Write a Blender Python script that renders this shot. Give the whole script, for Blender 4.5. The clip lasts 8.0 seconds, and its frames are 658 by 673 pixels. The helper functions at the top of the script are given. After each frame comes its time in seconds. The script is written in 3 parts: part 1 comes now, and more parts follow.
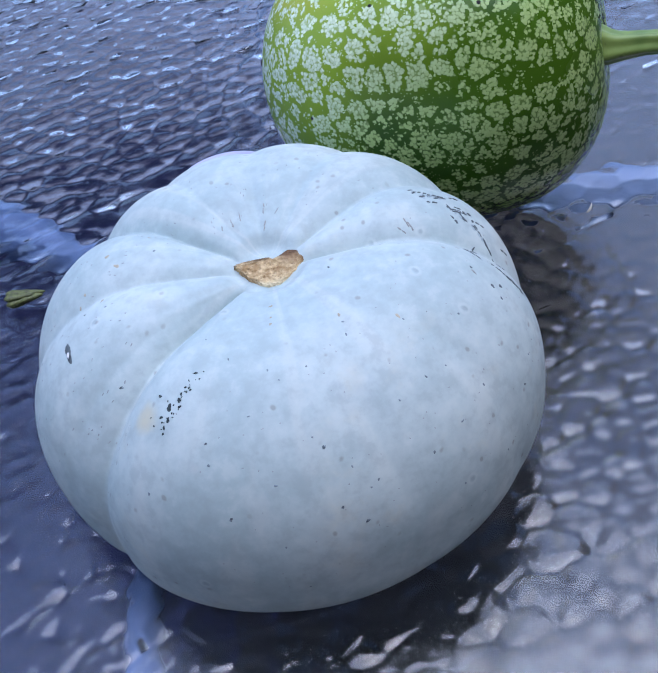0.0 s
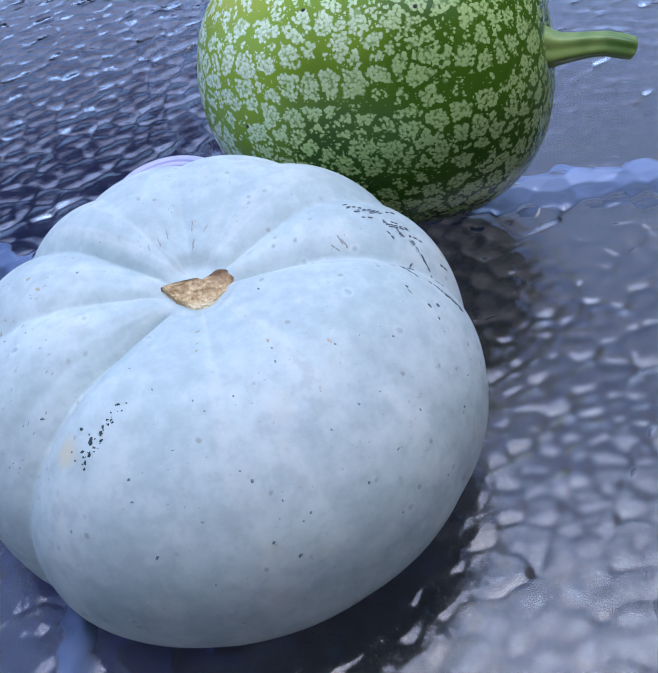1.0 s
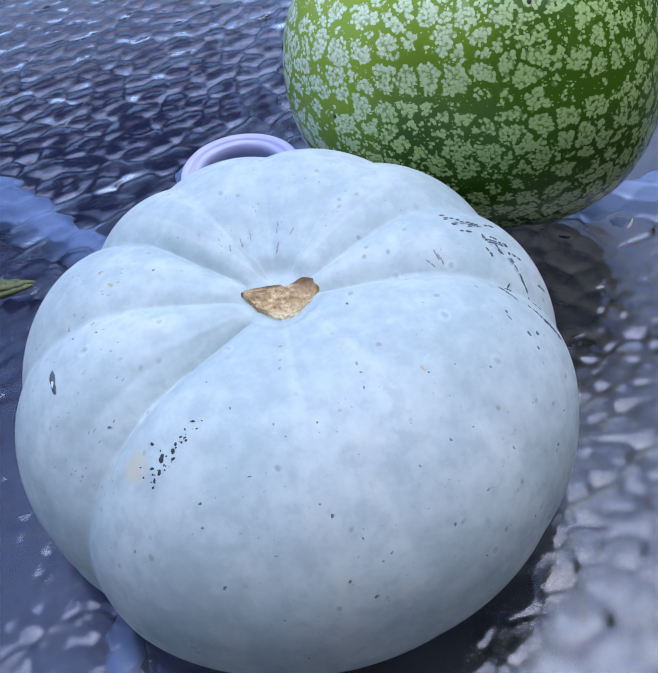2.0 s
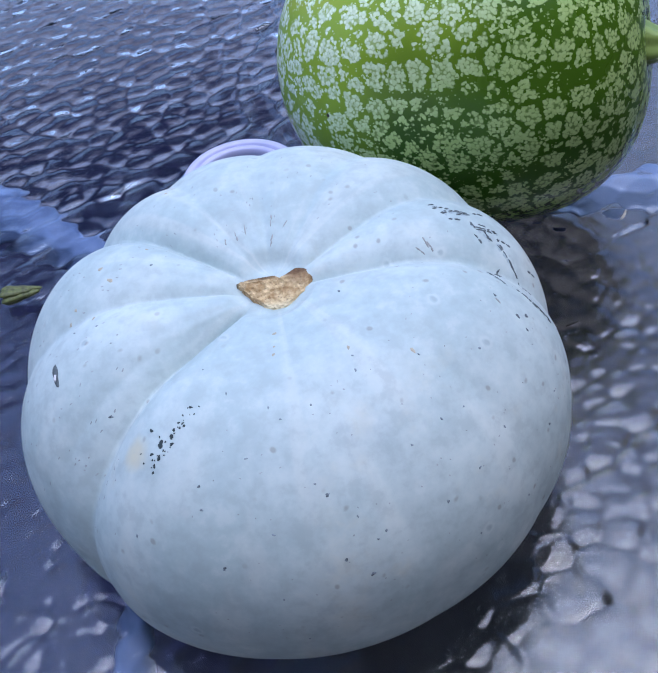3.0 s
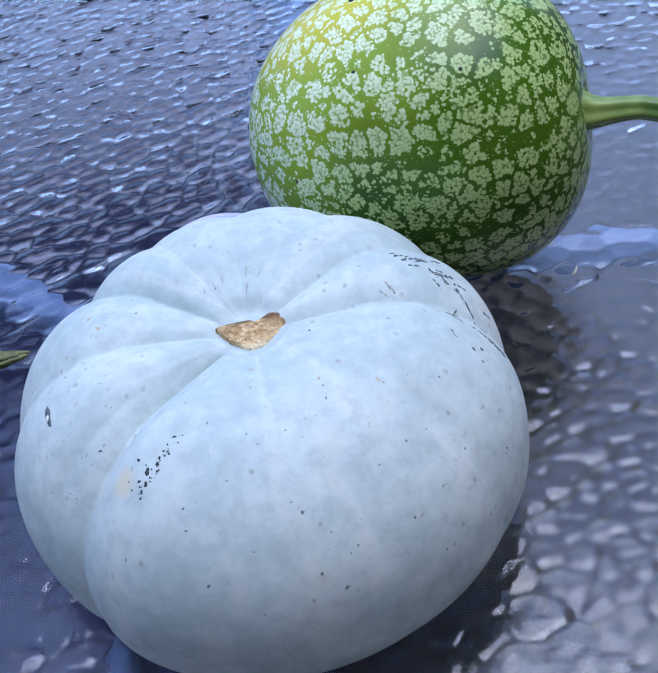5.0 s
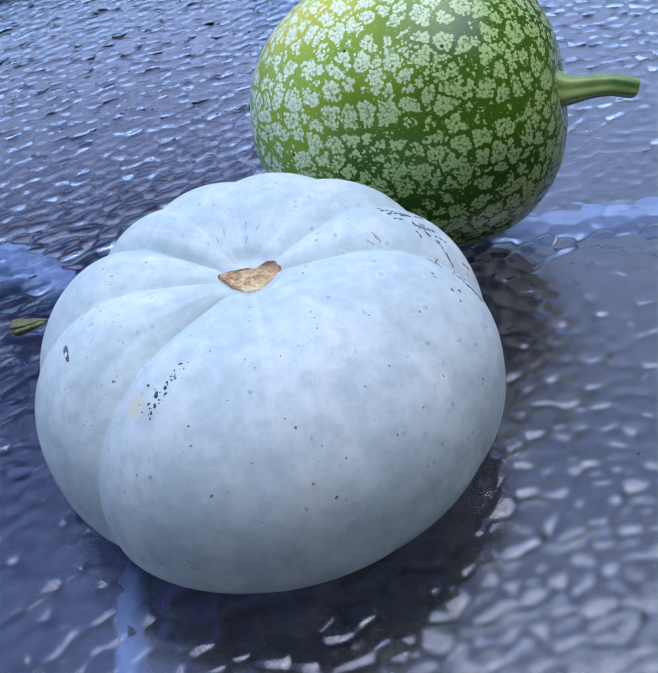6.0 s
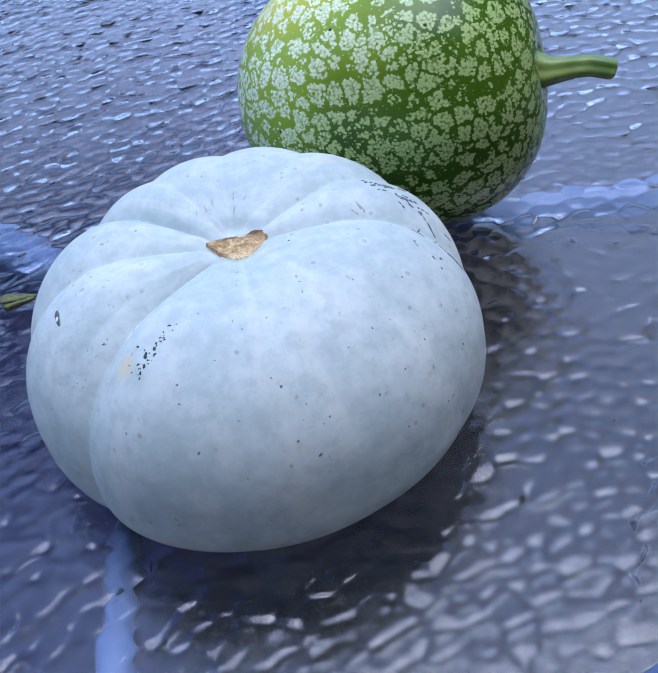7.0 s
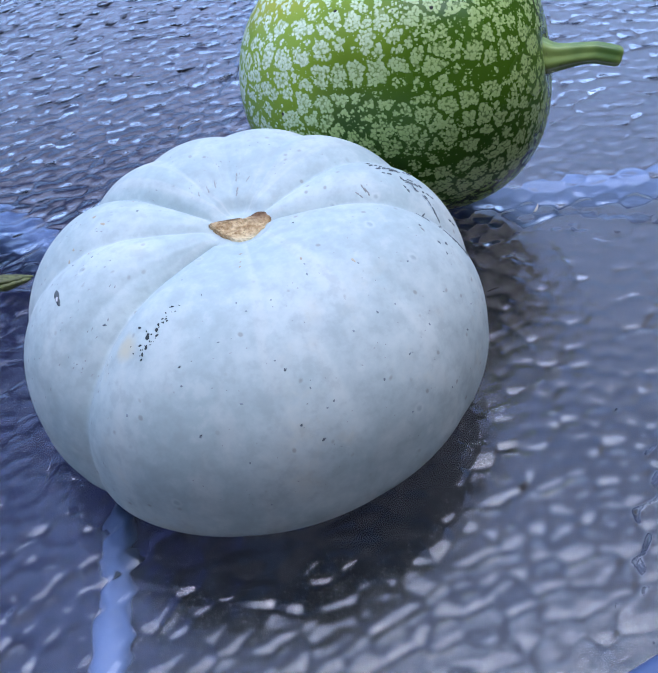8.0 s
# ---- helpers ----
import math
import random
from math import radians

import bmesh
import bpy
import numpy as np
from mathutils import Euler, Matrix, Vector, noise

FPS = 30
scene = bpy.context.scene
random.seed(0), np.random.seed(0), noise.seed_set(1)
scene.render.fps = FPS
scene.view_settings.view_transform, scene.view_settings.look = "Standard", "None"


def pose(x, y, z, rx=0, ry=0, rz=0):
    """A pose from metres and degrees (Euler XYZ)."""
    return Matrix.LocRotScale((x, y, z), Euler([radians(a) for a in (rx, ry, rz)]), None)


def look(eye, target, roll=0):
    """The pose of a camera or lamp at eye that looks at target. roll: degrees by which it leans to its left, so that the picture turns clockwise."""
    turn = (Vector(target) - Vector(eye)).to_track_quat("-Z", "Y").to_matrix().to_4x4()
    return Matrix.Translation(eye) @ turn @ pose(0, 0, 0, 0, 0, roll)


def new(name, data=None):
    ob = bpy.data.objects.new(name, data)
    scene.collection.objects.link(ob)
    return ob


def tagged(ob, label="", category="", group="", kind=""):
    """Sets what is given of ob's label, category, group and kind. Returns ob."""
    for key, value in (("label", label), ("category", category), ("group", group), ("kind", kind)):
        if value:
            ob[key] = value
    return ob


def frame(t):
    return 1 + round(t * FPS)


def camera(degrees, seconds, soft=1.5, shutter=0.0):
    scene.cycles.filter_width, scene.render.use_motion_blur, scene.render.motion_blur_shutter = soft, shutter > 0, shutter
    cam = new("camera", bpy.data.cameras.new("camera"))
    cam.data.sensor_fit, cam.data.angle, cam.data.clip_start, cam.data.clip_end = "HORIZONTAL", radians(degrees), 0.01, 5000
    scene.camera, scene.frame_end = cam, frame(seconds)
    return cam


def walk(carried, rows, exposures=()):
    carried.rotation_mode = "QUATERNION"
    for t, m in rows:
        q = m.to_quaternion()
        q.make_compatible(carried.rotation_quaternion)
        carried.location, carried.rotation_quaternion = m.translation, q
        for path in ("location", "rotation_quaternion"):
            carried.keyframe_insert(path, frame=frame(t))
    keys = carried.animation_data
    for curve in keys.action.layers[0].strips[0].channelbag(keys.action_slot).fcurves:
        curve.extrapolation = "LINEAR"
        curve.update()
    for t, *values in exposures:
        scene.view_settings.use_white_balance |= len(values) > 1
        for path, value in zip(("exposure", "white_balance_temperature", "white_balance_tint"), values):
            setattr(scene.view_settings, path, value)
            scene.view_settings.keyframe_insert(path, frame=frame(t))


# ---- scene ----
cam = camera(35, 8.0)
PATH = [
    (0.0, pose(0.0268, -0.3741, 1.1442, 45.599, 7.244, -6.536)),
    (0.5, pose(0.0326, -0.3619, 1.1409, 44.867, 7.292, -7.175)),
    (1.0, pose(0.0464, -0.3515, 1.1408, 44.559, 6.776, -8.315)),
    (1.5, pose(0.0267, -0.3294, 1.1474, 44.523, 6.358, -5.373)),
    (2.0, pose(0.0267, -0.3104, 1.139, 42.69, 5.208, -4.297)),
    (2.2, pose(0.0294, -0.3093, 1.1385, 41.922, 4.813, -4.779)),
    (3.3, pose(0.035, -0.3315, 1.1358, 44.171, 7.385, -4.766)),
    (3.5, pose(0.0311, -0.329, 1.1329, 44.339, 7.484, -5.12)),
    (4.0, pose(0.0402, -0.3353, 1.1431, 46.607, 7.474, -6.542)),
    (4.5, pose(0.0372, -0.347, 1.1477, 48.55, 7.202, -6.83)),
    (4.7, pose(0.0358, -0.3549, 1.1445, 48.343, 7.025, -6.804)),
    (5.8, pose(0.0338, -0.4278, 1.1435, 50.701, 7.684, -6.008)),
    (6.0, pose(0.0349, -0.4366, 1.1415, 50.484, 7.579, -6.376)),
    (6.5, pose(0.0336, -0.4467, 1.1283, 49.189, 6.866, -7.203)),
    (7.0, pose(0.0323, -0.4596, 1.1363, 50.592, 6.923, -6.83)),
    (7.5, pose(0.0253, -0.4588, 1.1383, 50.936, 6.489, -6.746)),
    (8.0, pose(0.0235, -0.4564, 1.1315, 50.038, 5.845, -6.924)),
]
walk(cam, PATH, [(0.0, 1.03, 6000.0, 18.0), (3.5, 1.03, 6000.0, 18.0), (4.5, 1.08, 6000.0, 18.0), (8.0, 1.15, 6000.0, 18.0)])

# ---------------------------------------------------------------- sky and sun
SUN_UP, SUN_ROUND = 80.0, 72.0      # degrees above the horizon, degrees clockwise from +y
world = bpy.data.worlds.new("sky")
scene.world = world
world.use_nodes = True
wn = world.node_tree.nodes
sky = wn.new("ShaderNodeTexSky")
sky.sky_type = "NISHITA"
sky.sun_disc = False
sky.sun_elevation = radians(SUN_UP)
sky.sun_rotation = radians(SUN_ROUND)
sky.air_density, sky.dust_density, sky.ozone_density = 1.2, 1.9, 5.0
world.node_tree.links.new(sky.outputs[0], wn["Background"].inputs[0])
wn["Background"].inputs[1].default_value = 0.15

sun_data = bpy.data.lights.new("sun", "SUN")
sun_data.energy, sun_data.angle, sun_data.color = 1.04, radians(53), (0.74, 0.845, 1.0)
sun = new("sun", sun_data)
az, el = radians(SUN_ROUND), radians(SUN_UP)
sun_way = Vector((math.sin(az) * math.cos(el), math.cos(az) * math.cos(el), math.sin(el)))
sun.matrix_world = look(sun_way * 20, (0, 0, 0))

# ---------------------------------------------------------------- materials


class Nodes:
    """Short hand for a node material."""

    def __init__(self, name):
        self.mat = bpy.data.materials.new(name)
        self.mat.use_nodes = True
        self.tree = self.mat.node_tree
        self.bsdf = self.tree.nodes["Principled BSDF"]
        self.coord = self.tree.nodes.new("ShaderNodeTexCoord").outputs["Object"]

    def put(self, socket, value):
        if isinstance(value, bpy.types.NodeSocket):
            self.tree.links.new(value, socket)
        elif isinstance(value, (tuple, list)) and len(value) == 3 and socket.type == "RGBA":
            socket.default_value = (*value, 1)
        else:
            socket.default_value = value

    def set(self, **values):
        for key, value in values.items():
            self.put(self.bsdf.inputs[key.replace("_", " ")], value)

    def math(self, op, a, b=0.0, c=0.0, clamp=False):
        n = self.tree.nodes.new("ShaderNodeMath")
        n.operation, n.use_clamp = op, clamp
        for s, v in zip(n.inputs, (a, b, c)):
            self.put(s, v)
        return n.outputs[0]

    def ramp(self, value, lo, hi, a=0.0, b=1.0):
        n = self.tree.nodes.new("ShaderNodeMapRange")
        n.interpolation_type = "SMOOTHSTEP"
        for s, v in zip(n.inputs, (value, lo, hi, a, b)):
            self.put(s, v)
        return n.outputs[0]

    def mix(self, factor, a, b, blend="MIX"):
        n = self.tree.nodes.new("ShaderNodeMix")
        n.data_type, n.blend_type = "RGBA", blend
        self.put(n.inputs[0], factor)
        self.put(n.inputs[6], a)
        self.put(n.inputs[7], b)
        return n.outputs[2]

    def noise(self, scale, detail=3.0, rough=0.5, vector=None, distort=0.0):
        n = self.tree.nodes.new("ShaderNodeTexNoise")
        self.put(n.inputs["Vector"], vector or self.coord)
        for key, v in (("Scale", scale), ("Detail", detail), ("Roughness", rough), ("Distortion", distort)):
            n.inputs[key].default_value = v
        return n.outputs

    def voronoi(self, scale, vector=None, feature="F1", random_=1.0):
        n = self.tree.nodes.new("ShaderNodeTexVoronoi")
        n.feature = feature
        self.put(n.inputs["Vector"], vector or self.coord)
        n.inputs["Scale"].default_value = scale
        n.inputs["Randomness"].default_value = random_
        return n.outputs

    def vec(self, op, a, b=(0, 0, 0), scale=1.0):
        n = self.tree.nodes.new("ShaderNodeVectorMath")
        n.operation = op
        self.put(n.inputs[0], a)
        if op == "SCALE":
            n.inputs[3].default_value = scale
        else:
            self.put(n.inputs[1], b)
        return n.outputs[0]

    def split(self, v):
        n = self.tree.nodes.new("ShaderNodeSeparateXYZ")
        self.put(n.inputs[0], v)
        return n.outputs

    def bump(self, height, strength, distance, normal=None):
        n = self.tree.nodes.new("ShaderNodeBump")
        n.inputs["Strength"].default_value = strength
        n.inputs["Distance"].default_value = distance
        self.put(n.inputs["Height"], height)
        if normal is not None:
            self.put(n.inputs["Normal"], normal)
        return n.outputs[0]


TAN_AT = (-0.0524, -0.0708, 0.0600)


def make_rind():
    """Powdery blue-white pumpkin rind."""
    m = Nodes("pale_rind")
    cloud = m.noise(16, 5, 0.6)[0]
    fine = m.noise(75, 4, 0.6)[0]
    col = m.mix(m.ramp(cloud, 0.34, 0.68), (0.412, 0.506, 0.490), (0.532, 0.608, 0.580))
    x, y, z = m.split(m.coord)
    ray = m.tree.nodes.new("ShaderNodeCombineXYZ")
    m.put(ray.inputs[0], m.math("MULTIPLY", m.math("ARCTAN2", m.math("SUBTRACT", y, 0.001), m.math("SUBTRACT", x, 0.002)), 3.0))
    m.put(ray.inputs[1], m.math("MULTIPLY_ADD", z, 9.0, 5.3))
    streak = m.noise(1.9, 3, 0.5, ray.outputs[0])[0]
    col = m.mix(m.math("MULTIPLY", m.ramp(streak, 0.50, 0.72), 0.24), col, (0.40, 0.49, 0.50))
    col = m.mix(m.math("MULTIPLY", m.ramp(streak, 0.48, 0.30), 0.36), col, (0.64, 0.66, 0.60))
    # soft mottling, a fingertip wide
    blot = m.noise(105, 5, 0.65)[0]
    col = m.mix(m.math("MULTIPLY", m.ramp(blot, 0.46, 0.66), 0.45), col, (0.35, 0.41, 0.40))
    col = m.mix(m.math("MULTIPLY", m.ramp(blot, 0.50, 0.32), 0.35), col, (0.62, 0.67, 0.63))
    # faint creamy stains, and one tan patch beside the scabs
    stain = m.math("MULTIPLY", m.ramp(m.noise(30, 5, 0.65)[0], 0.52, 0.72), m.ramp(m.noise(9, 2, 0.5)[0], 0.42, 0.62))
    col = m.mix(m.math("MULTIPLY", stain, 0.35), col, (0.62, 0.56, 0.40))
    n = m.tree.nodes.new("ShaderNodeVectorMath")
    n.operation = "DISTANCE"
    m.put(n.inputs[0], m.vec("ADD", m.coord, m.vec("SCALE", m.noise(120, 3)[1], scale=0.006)))
    n.inputs[1].default_value = TAN_AT
    patch = m.ramp(n.outputs["Value"], 0.003, 0.0095, 0.85, 0.0)
    col = m.mix(patch, col, (0.58, 0.54, 0.38))
    col = m.mix(m.math("MULTIPLY", m.ramp(fine, 0.42, 0.72), 0.22), col, (0.38, 0.44, 0.43))
    scuff = m.math("MULTIPLY", m.ramp(m.noise(140, 3, 0.7)[0], 0.55, 0.75), m.ramp(m.noise(28, 3)[0], 0.45, 0.65))
    col = m.mix(m.math("MULTIPLY", scuff, 0.5), col, (0.40, 0.46, 0.46))
    # small brown flecks, thinly sown
    v = m.voronoi(120, m.vec("ADD", m.coord, m.vec("SCALE", m.noise(90, 2)[1], scale=0.004)))
    rare = m.math("GREATER_THAN", m.split(v["Color"])[0], 0.62)
    fleck = m.math("MULTIPLY", m.ramp(v["Distance"], 0.08, 0.20, 1.0, 0.0), rare)
    fleck = m.math("MULTIPLY", fleck, m.ramp(m.noise(13, 2)[0], 0.36, 0.52))
    col = m.mix(m.math("MULTIPLY", fleck, 0.6), col, (0.26, 0.25, 0.22))
    # shallow healed dimples: a grey middle within a pale ring
    v = m.voronoi(62, m.vec("ADD", m.coord, m.vec("SCALE", m.noise(150, 2)[1], scale=0.003)))
    some = m.math("GREATER_THAN", m.split(v["Color"])[1], 0.66)
    ring = m.math("MULTIPLY", m.math("MULTIPLY", m.ramp(v["Distance"], 0.09, 0.13), m.ramp(v["Distance"], 0.14, 0.24, 1.0, 0.0)), some)
    pock = m.math("MULTIPLY", m.ramp(v["Distance"], 0.04, 0.11, 1.0, 0.0), some)
    col = m.mix(m.math("MULTIPLY", ring, 0.22), col, (0.70, 0.73, 0.68))
    col = m.mix(m.math("MULTIPLY", pock, 0.45), col, (0.30, 0.35, 0.36))
    h = m.math("ADD", m.math("MULTIPLY", m.noise(26, 2, 0.5)[0], 1.2), m.math("MULTIPLY", fine, 0.16))
    h = m.math("SUBTRACT", h, m.math("MULTIPLY", pock, 0.25))
    m.set(Base_Color=col, Roughness=m.ramp(cloud, 0.3, 0.7, 0.55, 0.70), Normal=m.bump(h, 0.30, 0.0022))
    m.bsdf.inputs["Specular IOR Level"].default_value = 0.25
    m.bsdf.inputs["Subsurface Weight"].default_value = 0.03
    m.bsdf.inputs["Subsurface Radius"].default_value = (0.006, 0.005, 0.004)
    m.bsdf.inputs["Subsurface Scale"].default_value = 1.0
    return m.mat


def make_cork():
    m = Nodes("corky_scar")
    n = m.noise(260, 5, 0.65)[0]
    v = m.voronoi(520)["Distance"]
    col = m.mix(m.ramp(n, 0.35, 0.68), (0.36, 0.22, 0.09), (0.72, 0.54, 0.29))
    col = m.mix(m.math("MULTIPLY", m.ramp(v, 0.0, 0.28, 1.0, 0.0), 0.7), col, (0.10, 0.05, 0.02))
    # the far edge is weathered dark, the near edge is a pale lip
    x, y, z = m.split(m.coord)
    edge = m.math("ADD", m.math("MULTIPLY", y, 1.0), m.math("MULTIPLY", m.noise(180, 3)[0], 0.004))
    col = m.mix(m.ramp(edge, 0.0006, 0.0042, 0.0, 0.95), col, (0.040, 0.026, 0.015))
    col = m.mix(m.ramp(edge, -0.0135, -0.0095, 0.75, 0.0), col, (0.86, 0.74, 0.46))
    # one end is browner
    knob = m.math("MULTIPLY", m.ramp(x, 0.005, 0.010), m.ramp(y, -0.008, -0.001))
    col = m.mix(m.math("MULTIPLY", knob, 0.7), col, (0.20, 0.105, 0.045))
    m.set(Base_Color=col, Roughness=0.85, Normal=m.bump(m.math("ADD", n, v), 0.9, 0.0012))
    return m.mat


def make_plain(name, colour, rough=0.5, grain=200, vary=0.35, bump=0.0005, metallic=0.0):
    m = Nodes(name)
    n = m.noise(grain, 4, 0.6)[0]
    big = m.noise(grain / 9, 2, 0.5)[0]
    dark = tuple(c * (1 - vary) for c in colour)
    col = m.mix(m.ramp(m.math("ADD", m.math("MULTIPLY", n, 0.6), m.math("MULTIPLY", big, 0.4)), 0.35, 0.65), dark, colour)
    m.set(Base_Color=col, Roughness=m.ramp(n, 0.3, 0.7, rough * 0.85, min(1, rough * 1.15)), Metallic=metallic,
          Normal=m.bump(n, 0.4, bump))
    return m.mat


def make_squash_skin():
    """Green skin with pale flecks that gather in separate clumps; yellower at the blossom end and on the crown, with a
    highlight painted in.
    """
    m = Nodes("mottled_green_skin")
    warp = m.vec("ADD", m.coord, m.vec("SCALE", m.vec("SUBTRACT", m.noise(160, 2)[1], (0.5, 0.5, 0.5)), scale=0.0024))
    x, y, z = m.split(m.coord)
    grains = m.voronoi(600, warp)
    centre = grains["Position"]
    lump = m.vec("ADD", centre, m.vec("SCALE", m.vec("SUBTRACT", m.noise(110, 2, 0.6, centre)[1], (0.5, 0.5, 0.5)), scale=0.0042))
    clump = m.voronoi(84, lump, random_=0.85)
    gap = m.voronoi(84, lump, "DISTANCE_TO_EDGE", 0.85)[0]
    pick = m.split(clump["Color"])
    # narrow meridian stripes stay green
    turn = m.math("ARCTAN2", y, z)
    stripe = m.math("SINE", m.math("ADD", m.math("MULTIPLY", turn, 10.0), m.math("MULTIPLY", m.noise(22, 2)[0], 2.2)))
    need = m.math("ADD", m.ramp(pick[0], 0.0, 1.0, 0.040, 0.125), m.math("MULTIPLY", m.ramp(stripe, 0.62, 1.0), 0.09))
    clumped = m.math("GREATER_THAN", gap, need)
    grain_pick = m.split(grains["Color"])
    kept = m.math("MULTIPLY", clumped, m.math("GREATER_THAN", grain_pick[1], 0.05))
    lone = m.math("MULTIPLY", m.math("GREATER_THAN", grain_pick[0], 0.80), m.ramp(grains["Distance"], 0.12, 0.30, 1.0, 0.0))
    round_ = m.ramp(grains["Distance"], 0.48, 0.78, 1.0, 0.27)
    fleck = m.math("MAXIMUM", m.math("MULTIPLY", kept, round_), lone)
    # skin
    tone = m.noise(14, 3)[0]
    green = m.mix(m.ramp(tone, 0.35, 0.65), (0.028, 0.080, 0.004), (0.054, 0.126, 0.005))
    # blossom end and upper side: yellower skin, also lightened as a painted highlight
    lit_yellow = m.math("ADD", m.math("MULTIPLY", x, -7.0), m.math("ADD", m.math("MULTIPLY", z, 8.0), m.math("MULTIPLY", tone, 0.7)))
    lit_yellow = m.ramp(lit_yellow, 0.45, 1.18)
    green = m.mix(lit_yellow, green, (0.27, 0.40, 0.03))
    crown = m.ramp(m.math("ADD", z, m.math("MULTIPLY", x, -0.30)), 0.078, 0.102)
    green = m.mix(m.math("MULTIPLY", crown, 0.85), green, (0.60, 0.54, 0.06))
    # flecks whiten there to imitate the sky's shine on the skin
    pale = m.mix(lit_yellow, (0.41, 0.53, 0.19), (0.84, 0.92, 0.66))
    pale = m.mix(m.math("MULTIPLY", grain_pick[2], 0.35), pale, (0.24, 0.38, 0.09))
    h = m.math("ADD", m.math("MULTIPLY", fleck, 0.3), m.noise(150, 3)[0])
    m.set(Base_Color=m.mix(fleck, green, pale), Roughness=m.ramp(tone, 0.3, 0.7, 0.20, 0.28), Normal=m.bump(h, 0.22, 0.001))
    m.bsdf.inputs["Specular IOR Level"].default_value = 0.28
    m.bsdf.inputs["Coat Weight"].default_value = 0.05
    m.bsdf.inputs["Coat Roughness"].default_value = 0.30
    return m.mat


def make_stalk():
    m = Nodes("green_stalk")
    n = m.noise(180, 4, 0.6)[0]
    g = m.noise(35, 2)[0]
    col = m.mix(m.ramp(g, 0.35, 0.65), (0.075, 0.155, 0.022), (0.24, 0.33, 0.075))
    col = m.mix(m.math("MULTIPLY", m.ramp(n, 0.6, 0.75), 0.5), col, (0.10, 0.12, 0.03))
    m.set(Base_Color=col, Roughness=0.45, Normal=m.bump(n, 0.3, 0.0006))
    return m.mat


def make_glass(name, smooth, worn):
    m = Nodes(name)
    smear = m.noise(35, 3, 0.6)[0]
    ripple = m.math("ADD", m.noise(300, 3, 0.55)[0], m.math("MULTIPLY", m.noise(120, 2, 0.5)[0], 1.6))
    m.set(Base_Color=(0.93, 0.95, 0.97), Roughness=m.ramp(smear, 0.4, 0.7, smooth, worn), IOR=1.52, Normal=m.bump(ripple, 0.4, 0.00025))
    m.bsdf.inputs["Transmission Weight"].default_value = 1.0
    return m.mat


